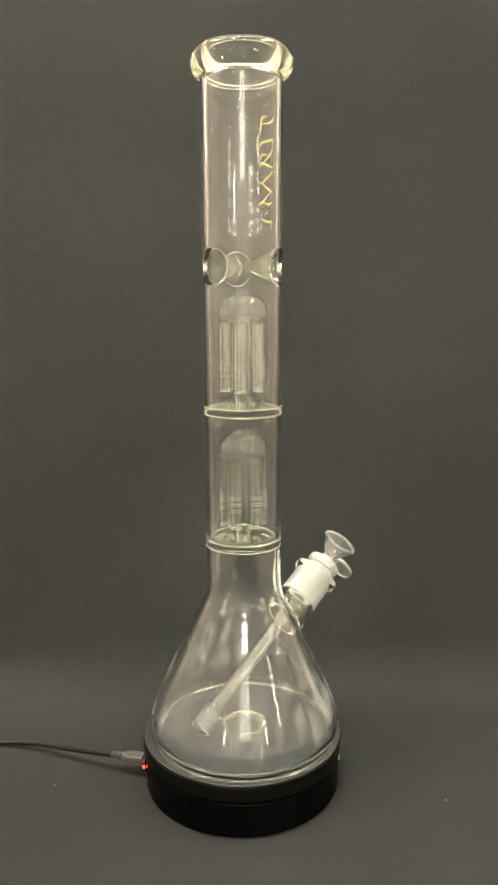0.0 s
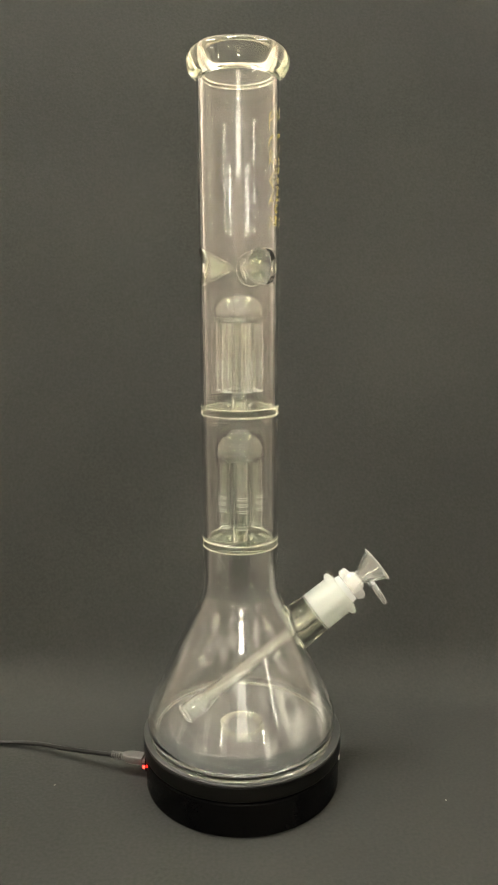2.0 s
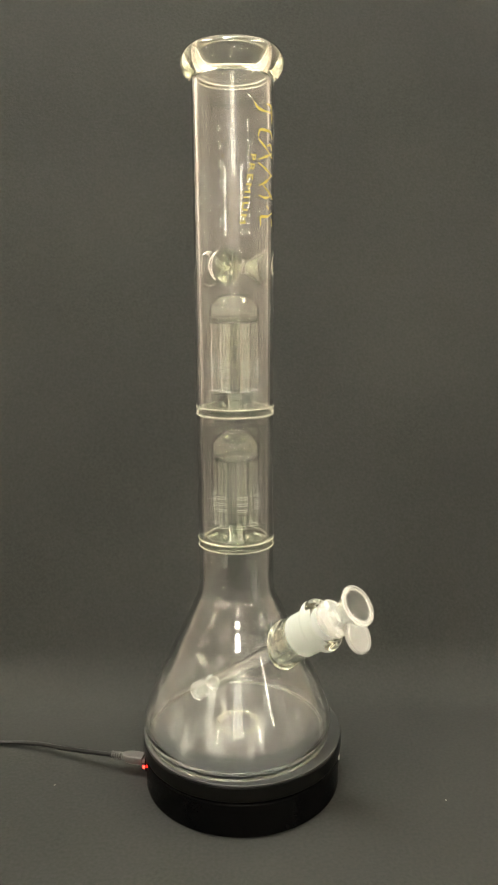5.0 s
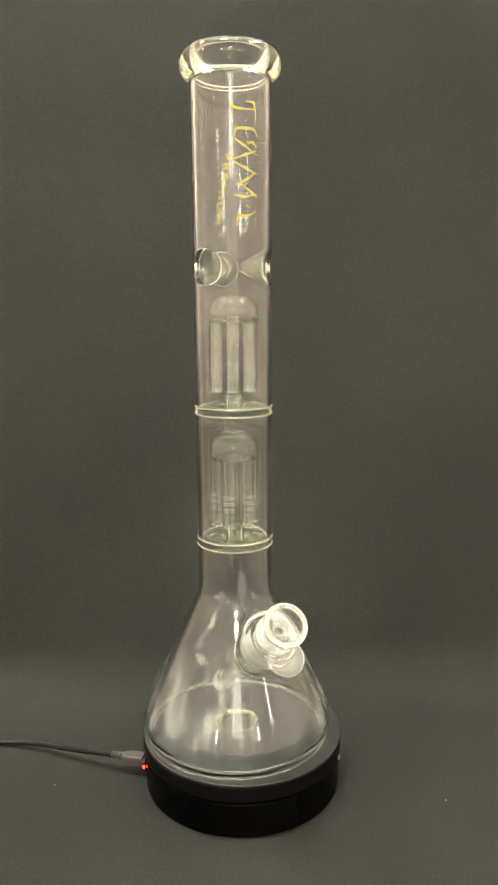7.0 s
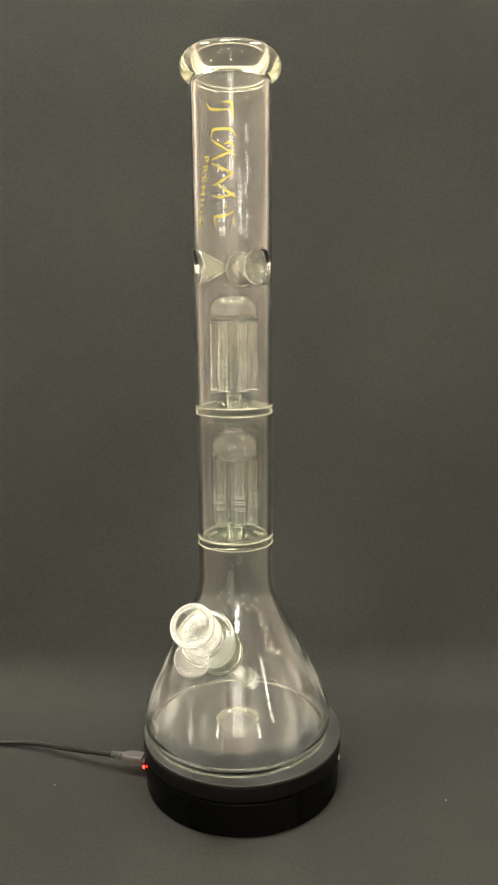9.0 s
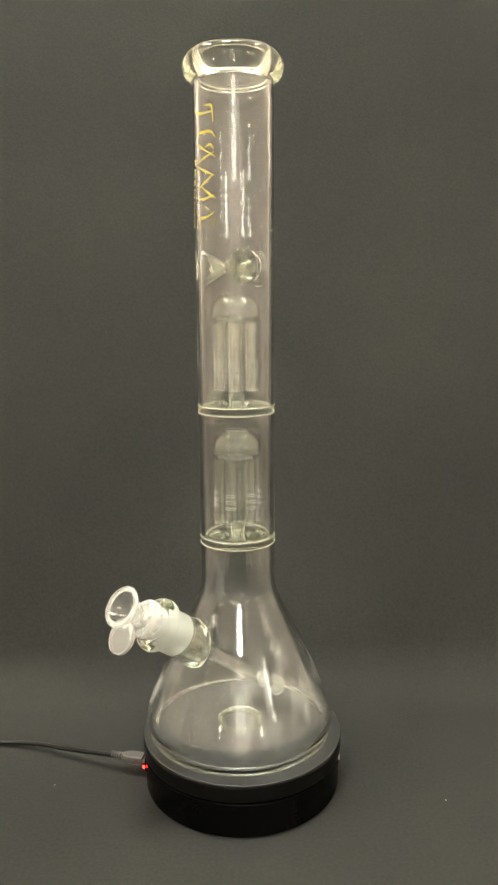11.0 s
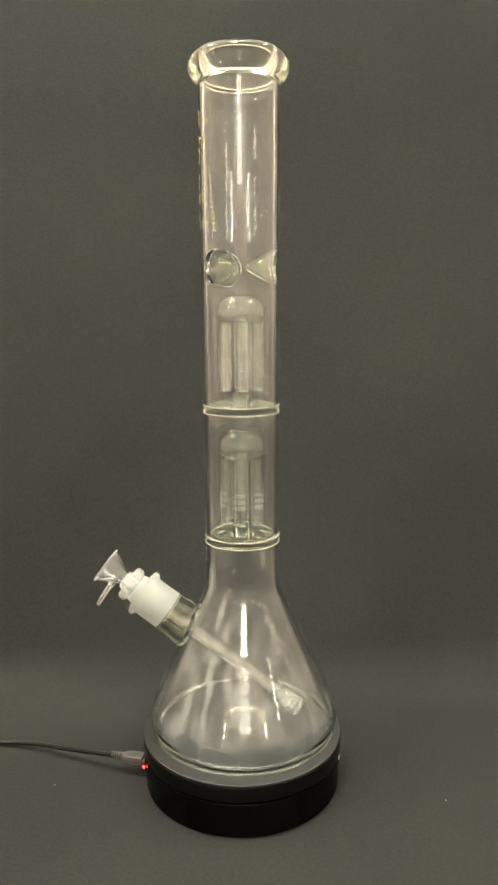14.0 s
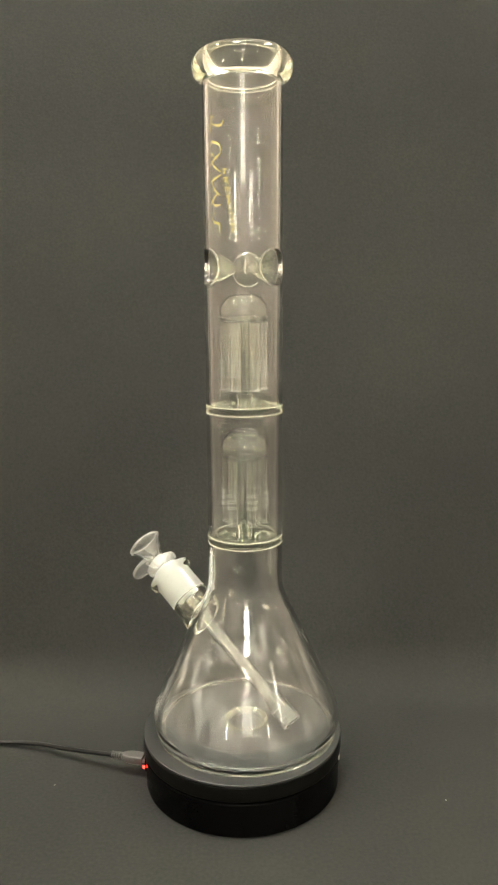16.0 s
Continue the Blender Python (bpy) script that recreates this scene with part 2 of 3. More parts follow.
def tube_profile(ro, ri, z0, z1, r=0.0006):
    """A closed ring section: a straight hollow tube with rounded lips."""
    mid = (ro + ri) / 2
    return rounded([(mid, z0), (ro, z0), (ro, z1), (ri, z1), (ri, z0), (mid, z0)], min(r, (ro - ri) * 0.45), 3)[:-1]


def empty(name, label, category, m=None, **kw):
    ob = new(name)
    ob.empty_display_size = 0.02
    if m is not None:
        ob.matrix_basis = m
    return tagged(ob, label, category, **kw)


# ---------------------------------------------------------------- the room and the backdrop
def room():
    x0, x1, y0, y1, h, th = -1.6, 1.6, -5.2, 1.0, 2.4, 0.1
    tagged(part("floor", box(x0 - th, y0 - th, -th - 0.004, x1 + th, y1 + th, -0.004), M_WOOD), "grey-brown wooden board floor under the backdrop sheet", "floor", kind="structure")
    tagged(part("ceiling", box(x0 - th, y0 - th, h, x1 + th, y1 + th, h + th), M_CEIL), "plain white painted ceiling", "ceiling", kind="structure")
    # side walls with slots for added glowing panels: along the wall from a to b, between the heights c and d
    for name, xa, xb, slots in (("wall_west", x0 - th, x0, ((-3.55, -3.25, 0.68, 1.05), (-0.97, -0.83, 1.02, 1.28))), ("wall_east", x1, x1 + th, ((-3.6, -3.3, 0.68, 1.05), (-1.72, -1.60, 0.56, 0.95)))):
        bm = bmesh.new()
        at = y0
        for a, b, c, d in slots:
            box(xa, at, -0.004, xb, a, h, bm=bm)
            box(xa, a, -0.004, xb, b, c, bm=bm)
            box(xa, a, d, xb, b, h, bm=bm)
            at = b
            # unseen panel, added so that the glass reflects a bright streak
            w = empty("streak_panel", "unseen narrow glowing panel added for streaks in the glass", "window", pose(0, 0, 0), kind="structure")
            xm = (xa + xb) / 2
            part("pane", box(xm - 0.006, a, c, xm + 0.006, b, d), M_STREAK, w)
        box(xa, at, -0.004, xb, y1, h, bm=bm)
        tagged(part(name, bm, M_WALL), "unseen wall with added cream and mauve stripes and narrow slots", "wall", kind="structure")
    tagged(part("wall_north", box(x0 - th, y1, -0.004, x1 + th, y1 + th, h), M_WALL), "unseen wall with added cream and mauve stripes behind the backdrop", "wall", kind="structure")
    # the wall behind the camera, with its window opening
    wx0, wx1, wz0, wz1 = -0.70, 0.60, 1.2, 2.15
    bm = bmesh.new()
    for b in ((x0 - th, -0.004, wx0, h), (wx1, -0.004, x1 + th, h), (wx0, -0.004, wx1, wz0), (wx0, wz1, wx1, h)):
        box(b[0], y0 - th, b[1], b[2], y0, b[3], bm=bm)
    tagged(part("wall_south", bm, M_WALL), "unseen wall with added cream and mauve stripes and a window opening", "wall", kind="structure")
    win = empty("window_1", "curtained window glowing softly in the wall", "window", pose(0, y0 - 0.05, 0), kind="structure")
    part("pane", box(wx0, -0.01, wz0, wx1, 0.0, wz1), M_WINDOW, win)
    for a, b in ((wx0, wx0 + 0.05), (-0.30, -0.26), (0.06, 0.10), (wx1 - 0.05, wx1)):
        part("window_frame", box(a, 0.004, wz0, b, 0.04, wz1, 0.004), M_FRAME, win)


def ceiling_light(m, w, d, glow):
    lamp = empty("ceiling_light", "unseen flat white ceiling light panel, switched on", "lamp", m, group="ceiling lights")
    part("diffuser", box(-w / 2, -d / 2, -0.030, w / 2, d / 2, -0.022), glow, lamp)
    bm = bmesh.new()
    for b in ((-w / 2 - 0.02, -d / 2 - 0.02, -w / 2, d / 2 + 0.02), (w / 2, -d / 2 - 0.02, w / 2 + 0.02, d / 2 + 0.02), (-w / 2, -d / 2 - 0.02, w / 2, -d / 2), (-w / 2, d / 2, w / 2, d / 2 + 0.02)):
        box(b[0], b[1], -0.034, b[2], b[3], 0.0, bm=bm)
    part("frame", bm, M_FRAME, lamp)
    return lamp


def backdrop():
    """One sheet of dark paper felt that lies on the floor and sweeps up behind."""
    bm = bmesh.new()
    R, Y = 0.048, 0.080
    n = 12
    prof = [(-0.75 + (0.75 + Y) * i / 24, 0.0) for i in range(25)]
    prof += [(Y + R * math.sin(a), R - R * math.cos(a)) for a in [radians(80) * (i + 1) / n for i in range(n)]]
    # from there it leans back, a little more towards its top
    y, z = prof[-1]
    for i in range(64):
        y += 0.015 * (0.17 + 0.15 * min(1.0, z / 0.25) + 0.06 * z)
        z += 0.015
        prof.append((y, z))
    cols = 72
    rows = []
    for k, (y, z) in enumerate(prof):
        row = []
        for i in range(cols + 1):
            x = -0.24 + 0.53 * i / cols
            ripple = 0.0035 * noise.noise((x * 3.0, z * 2.5, 3.7)) * min(1.0, z / 0.2)
            row.append(bm.verts.new((x, y + ripple, z)))
        rows.append(row)
    for a, b in zip(rows, rows[1:]):
        for i in range(cols):
            bm.faces.new((a[i], a[i + 1], b[i + 1], b[i]))
    # the sheet's underside, 2 mm below and behind, and its edges
    under = []
    for k, row in enumerate(rows):
        lift = min(1.0, max(0.0, (prof[k][1]) / R))
        under.append([bm.verts.new(v.co + Vector((0, 0.002 * lift, -0.002 * (1 - lift)))) for v in row])
    for a, b in zip(under, under[1:]):
        for i in range(cols):
            bm.faces.new((a[i], b[i], b[i + 1], a[i + 1]))
    for k in range(len(rows) - 1):
        for i in (0, cols):
            bm.faces.new((rows[k][i], rows[k + 1][i], under[k + 1][i], under[k][i]))
    for k in (0, -1):
        for i in range(cols):
            bm.faces.new((rows[k][i], rows[k][i + 1], under[k][i + 1], under[k][i]))
    tagged(part("backdrop", bm, M_CLOTH), "dark grey-brown matte felt backdrop sweeping up behind the turntable", "backdrop", kind="structure")


# ---------------------------------------------------------------- turntable and cable
def turntable():
    t = empty("turntable", "round black plastic display turntable with a red light", "turntable", pose(0, 0, 0))
    body = part("base", lathe(rounded([(0, 0.0005), (0.0668, 0.0003, 0.0004), (0.0677, 0.0010, 0.0006), (0.0679, 0.0236, 0.001), (0.0660, 0.0243, 0.0006), (0, 0.0243)], 0.001), 128), M_BLACK, t, "glossy black base ring")
    part("socket", box(-0.0688, -0.0056, 0.0075, -0.0660, 0.0080, 0.0155, 0.0008), M_BLACK, body)
    part("indicator_light", box(-0.0703, -0.0050, 0.0090, -0.0688, -0.0038, 0.0112, 0.0004), M_RED, body, "small glowing red indicator light")
    part("sticker", box(0.0664, -0.0124, 0.0170, 0.0673, -0.0114, 0.0205, 0.0002), M_FRAME, body, "tiny white sticker")
    plat = part("platter", lathe(rounded([(0, 0.0252), (0.0675, 0.0252, 0.0006), (0.0690, 0.0262, 0.001), (0.0690, PLATTER - 0.0016), (0, PLATTER - 0.0016)], 0.001, 5), 160), M_SIDE, t, "black rotating platter")
    part("platter_pad", lathe(rounded([(0, PLATTER - 0.0014), (0.0688, PLATTER - 0.0014), (0.0688, PLATTER, 0.0012), (0, PLATTER)], 0.0003, 5), 160), M_PLATTER, plat, "satin grey top pad")
    return t, plat


def cable():
    """The plug in the turntable's side, its strain relief and the lead that runs off over the sheet."""
    c = empty("power_cable", "black power cable with a grey plug in the turntable's side", "cable", pose(0, 0, 0))
    pts = [(-0.0935, 0.0092, 0.0118), (-0.101, 0.0124, 0.0108), (-0.112, 0.0174, 0.0093), (-0.132, 0.0266, 0.0068), (-0.154, 0.0373, 0.0044), (-0.180, 0.0425, 0.0029), (-0.215, 0.0425, 0.0020), (-0.27, 0.042, 0.0018), (-0.36, 0.05, -0.0022), (-0.50, 0.07, -0.0022), (-0.58, 0.08, -0.0022)]
    cu = bpy.data.curves.new("lead", "CURVE")
    cu.dimensions, cu.bevel_depth, cu.bevel_resolution, cu.resolution_u = "3D", 0.0016, 4, 10
    sp = cu.splines.new("BEZIER")
    sp.bezier_points.add(len(pts) - 1)
    for bp_, p in zip(sp.bezier_points, pts):
        bp_.co = p
        bp_.handle_left_type = bp_.handle_right_type = "AUTO"
    cu.use_fill_caps = True
    cu.materials.append(M_RUBBER)
    lead = new("lead", cu)
    lead.parent = c
    m = pose(-0.0688, 0.0027, 0.0118, 0, 0, 165)
    # the plug points along its own +x away from the turntable
    bm = bmesh.new()
    secs = [(0.0015, 0.0044, 0.0029), (0.0105, 0.0045, 0.0030), (0.0135, 0.0040, 0.0028), (0.0165, 0.0027, 0.0025), (0.0172, 0.0022, 0.0021)]
    rings = []
    for x, hy, hz in secs:
        ring = []
        for i in range(24):
            a = 2 * math.pi * i / 24
            ca, sa = math.cos(a), math.sin(a)
            k = 0.35
            ring.append(bm.verts.new((x, hy * math.copysign(abs(ca) ** k, ca), hz * math.copysign(abs(sa) ** k, sa))))
        rings.append(ring)
    for a, b in zip(rings, rings[1:]):
        for i in range(24):
            bm.faces.new((a[i], a[(i + 1) % 24], b[(i + 1) % 24], b[i]))
    bm.faces.new(rings[0])
    bm.faces.new(rings[-1])
    plug = part("plug", bm, M_PLUG, c, "grey moulded plug", m)
    part("plug_shell", box(-0.002, -0.0036, -0.0011, 0.0016, 0.0036, 0.0011, 0.0003), M_STEEL, plug)
    relief = part("strain_relief", lathe([(0, 0.0170), (0.0019, 0.0170), (0.0019, 0.0265), (0, 0.0265)], 16), M_RUBBER, c, "ribbed strain relief", m @ pose(0, 0, 0, 0, 90, 0))
    for i in range(5):
        z = 0.0180 + i * 0.0018
        prof = rounded([(0.0017, z - 0.0005), (0.0027, z - 0.0005), (0.0027, z + 0.0005), (0.0017, z + 0.0005), (0.0017, z - 0.0005)], 0.0003, 3)[:-1]
        part("rib", lathe(prof, 20, closed=True), M_PLUG, relief)
    return c


# ---------------------------------------------------------------- the glass pipe
PINCH_Z = 0.3525 - PLATTER
JOINT_TIP = Vector((-0.0323, 0, 0.0567 - PLATTER))
JOINT_END = Vector((0.0953, 0, 0.1526 - PLATTER))
U = (JOINT_END - JOINT_TIP).normalized()
STEM = Matrix.Translation(JOINT_TIP) @ Matrix.Rotation(math.atan2(U.x, U.z), 4, "Y")   # z along the stem, from its lower end


def dent(theta, z):
    """How far the wall is pushed in at the three ice pinches."""
    deep = 0.0
    for c in (math.pi / 3, math.pi, -math.pi / 3):
        d = (theta - c + math.pi) % (2 * math.pi) - math.pi
        q = math.hypot(d * R_TUBE, (z - PINCH_Z) * 1.05) / 0.0120
        if q < 1:
            worked = 0.0006 * noise.noise((d * 11.0 + c, z * 420.0, c * 3.0)) * min(1.0, 4 * (1 - q)) * min(1.0, 3 * q)
            deep = max(deep, 0.0186 * (1 - q ** 1.35) ** 1.1 * (1 - math.exp(-((1 - q) * 16))) + worked)
    return deep


def upper_tube():
    z0, z1 = ZA + 0.0047, ZT - 0.0178
    zs = [z0 + 0.0006, z0 + 0.0008, z0 + 0.006]
    z = z0 + 0.012
    while z < PINCH_Z - 0.0135:
        zs.append(z)
        z += 0.008
    zs += [PINCH_Z - 0.013 + 0.026 * i / 64 for i in range(65)]
    z = PINCH_Z + 0.02
    while z < z1 - 0.006:
        zs.append(z)
        z += 0.008
    zs += [z1 - 0.005, z1 - 0.0008, z1 - 0.0006]
    segs = 288
    bm = bmesh.new()

    def ring(r, zz):
        out = []
        for i in range(segs):
            a = 2 * math.pi * i / segs
            rr = r - dent(a, zz)
            out.append(bm.verts.new((rr * math.cos(a), rr * math.sin(a), zz)))
        return out
    loops = [ring(R_TUBE - 0.0006, z0)] + [ring(R_TUBE, q) for q in zs] + [ring(R_TUBE - 0.0006, z1), ring(R_TUBE - WALL + 0.0006, z1)]
    loops += [ring(R_TUBE - WALL, q) for q in reversed(zs)] + [ring(R_TUBE - WALL + 0.0006, z0)]
    for a, b in zip(loops, loops[1:] + loops[:1]):
        for i in range(segs):
            j = (i + 1) % segs
            bm.faces.new((a[i], a[j], b[j], b[i]))
    return bm


def slit_ring(r):
    """The pale rim of one sawn slit: a thin flat hoop over the outer two fifths of an arm."""
    bm = bmesh.new()
    n, arc = 10, radians(72)
    for dz in (-0.00075, 0.00075):
        rows = []
        for i in range(n + 1):
            a = -arc + 2 * arc * i / n
            fade = 0.00075 - 0.00060 * abs(i / n * 2 - 1) ** 4
            z = math.copysign(fade, dz)
            rows.append([bm.verts.new((q * math.cos(a), q * math.sin(a), z + e)) for q, e in ((r - 0.0002, -0.00012), (r + 0.00012, -0.00012), (r + 0.00012, 0.00012), (r - 0.0002, 0.00012))])
        for a, b in zip(rows, rows[1:]):
            for i in range(4):
                bm.faces.new((a[i], a[(i + 1) % 4], b[(i + 1) % 4], b[i]))
        bm.faces.new(rows[0])
        bm.faces.new(rows[-1])
    return bm


def percolator(parent, z_disc, z_base, z_top, z_arm, z_slit, turn, mat, crown=False):
    """A tree percolator: a stem, a domed head and six slit arms."""
    p = part("percolator", lathe(rounded([
        (0, z_top), (0.0095, z_top, 0.007), (0.0158, z_top - 0.0075, 0.007), (0.0158, z_base + 0.002, 0.003), (0.0135, z_base, 0.0012), (0.0046, z_base, 0.0004),
        (0.0046, z_base + 0.0012, 0.0004), (0.0130, z_base + 0.0012, 0.001), (0.0149, z_base + 0.0035, 0.002), (0.0149, z_top - 0.0079, 0.007), (0.0091, z_top - 0.0009, 0.006), (0, z_top - 0.0009)], 0.001, 8), 64), mat, parent, "clear glass percolator with a domed head")
    part("stem", lathe(tube_profile(0.0040, 0.0026, z_disc + 0.0002, z_base + 0.0022, 0.0004), 40, closed=True), M_STEM, p)
    part("stem_foot", lathe(rounded([(0.0046, z_disc + 0.0004), (0.0196, z_disc + 0.0004, 0.0003), (0.0192, z_disc + 0.0010, 0.0003), (0.0080, z_disc + 0.0048, 0.002), (0.0047, z_disc + 0.0085, 0.0006), (0.0046, z_disc + 0.0004)], 0.0006, 3)[:-1], 48, closed=True), M_FOOT, p)
    # one arm, its lower end slit three times
    ro, ri = 0.0039, 0.0030
    outer = [(ro, z_arm)]
    top = z_base - 0.0003
    prof = [(ro - 0.0002, z_arm - 0.0004)] + outer + [(ro, top - 0.0004), (ro - 0.0002, top), (ri + 0.0001, top), (ri, top - 0.0003), (ri, z_arm), (ri + 0.0001, z_arm - 0.0004)]
    first = None
    for k in range(6):
        a = turn + 2 * math.pi * k / 6
        m = Matrix.Translation((0.0118 * math.cos(a), 0.0118 * math.sin(a), 0))
        if first is None:
            first = part("arm", lathe(prof, 32, closed=True), mat, p, "", m, angle=25)
        else:
            ob = new("arm", first.data)
            ob.parent, ob.matrix_basis = p, m
    # a hazy ring paints the bright lower edge of each arm
    tip = None
    for k in range(6):
        a = turn + 2 * math.pi * k / 6
        m = Matrix.Translation((0.0118 * math.cos(a), 0.0118 * math.sin(a), z_arm - 0.0004))
        if tip is None:
            ring = [(0.5 * (ro + ri) + 0.0004 * math.cos(2 * math.pi * i / 8), 0.0004 * math.sin(2 * math.pi * i / 8)) for i in range(8)]
            tip = part("arm_highlight", lathe(ring, 24, closed=True), M_RIMLIGHT, p, "", m)
        else:
            ob = new("arm_highlight", tip.data)
            ob.parent, ob.matrix_basis = p, m
    if crown:
        ring = [(0.0062 + 0.0005 * math.cos(2 * math.pi * i / 10), z_top + 0.0005 * math.sin(2 * math.pi * i / 10)) for i in range(10)]
        part("crown_ring", lathe(ring, 48, closed=True), mat, p, "raised ring on the dome's crown")
    # the slits: three ground cuts across the outer side of each arm
    cut = None
    for k in range(6):
        a = turn + 2 * math.pi * k / 6
        for i in range(3):
            m = Matrix.Translation((0.0118 * math.cos(a), 0.0118 * math.sin(a), z_slit - i * 0.0042)) @ pose(0, 0, 0, 0, 0, math.degrees(a))
            if cut is None:
                cut = part("slit", slit_ring(ro), M_CUT, p, "", m)
            else:
                ob = new("slit", cut.data)
                ob.parent, ob.matrix_basis = p, m
    return p


def stroke(bm, pts, w0, w1, wrap):
    """A brush stroke that widens in its middle, wrapped onto the tube."""
    line = rounded(pts, 0.0022, 5)
    n = len(line)
    left, right = [], []
    for i, p in enumerate(line):
        a, b = line[max(0, i - 1)], line[min(n - 1, i + 1)]
        d = (b - a)
        d = d.normalized() if d.length > 0 else Vector((1, 0))
        w = (w0 + (w1 - w0) * math.sin(math.pi * i / (n - 1))) / 2
        s = Vector((-d.y, d.x)) * w
        left.append(bm.verts.new(wrap(p + s)))
        right.append(bm.verts.new(wrap(p - s)))
    for i in range(n - 1):
        bm.faces.new((left[i], left[i + 1], right[i + 1], right[i]))


def printed_mark(parent):
    """The gold print on the upper tube: five brush flourishes and a small word under them."""
    r = R_TUBE + 0.00015
    z_top = 0.4470 - PLATTER

    def wrap(p):
        a = p[1] / R_TUBE
        return (r * math.cos(a), r * math.sin(a), z_top - p[0])
    # flourishes: along the tube and across it, in millimetres
    marks = [
        [[(1.5, -7.5), (5.2, -5.5), (6.2, -1.0), (5.8, 6.5)], [(1.5, 1.5), (1.5, 6.5), (12.0, 7.2)]],
        [[(22.0, -5.0), (17.5, -4.0), (17.5, 6.0), (22.0, 8.5)]],
        [[(23.5, -5.0), (27.0, -1.0), (33.5, 8.2)], [(30.5, 7.5), (33.5, 1.0), (36.0, -4.8)], [(27.0, 2.0), (25.0, 5.5), (29.0, 7.5)]],
        [[(38.0, -5.0), (41.5, 1.0), (45.0, 7.5)], [(44.0, 7.0), (49.0, 1.0), (52.0, -4.5)], [(51.0, -2.0), (56.0, 4.0), (59.5, 8.2)], [(57.0, 7.5), (59.5, 0.0), (58.0, -4.8)]],
        [[(64.0, 1.0), (66.0, 3.5)], [(68.0, 7.0), (71.0, 2.0), (71.0, -4.0), (77.0, -3.5)], [(72.0, 6.5), (76.5, 6.8)]],
    ]
    for flourish in marks:
        bm = bmesh.new()
        for pts in flourish:
            stroke(bm, [(x * 0.00092, y * 0.00112) for x, y in pts], 0.0006, 0.0016, wrap)
        part("gold_flourish", bm, M_GOLD, parent, "gold brush-stroke emblem printed on the glass")
    cu = bpy.data.curves.new("word", "FONT")
    cu.body, cu.size, cu.space_character = "PREMIUM", 0.0054, 1.28
    tmp = bpy.data.objects.new("word", cu)
    scene.collection.objects.link(tmp)
    me = bpy.data.meshes.new_from_object(tmp.evaluated_get(bpy.context.evaluated_depsgraph_get()))
    bpy.data.objects.remove(tmp)
    bm = bmesh.new()
    bm.from_mesh(me)
    bpy.data.meshes.remove(me)
    length = max(v.co.x for v in bm.verts)
    for v in bm.verts:
        x, y = v.co.x * 0.0400 / length, v.co.y
        a = radians(-24.5) - radians(17.0) * x / 0.0400 + y / R_TUBE
        v.co = (r * math.cos(a), r * math.sin(a), 0.4170 - PLATTER - x)
    part("gold_word", bm, M_GOLD, parent, "small gold printed word PREMIUM")


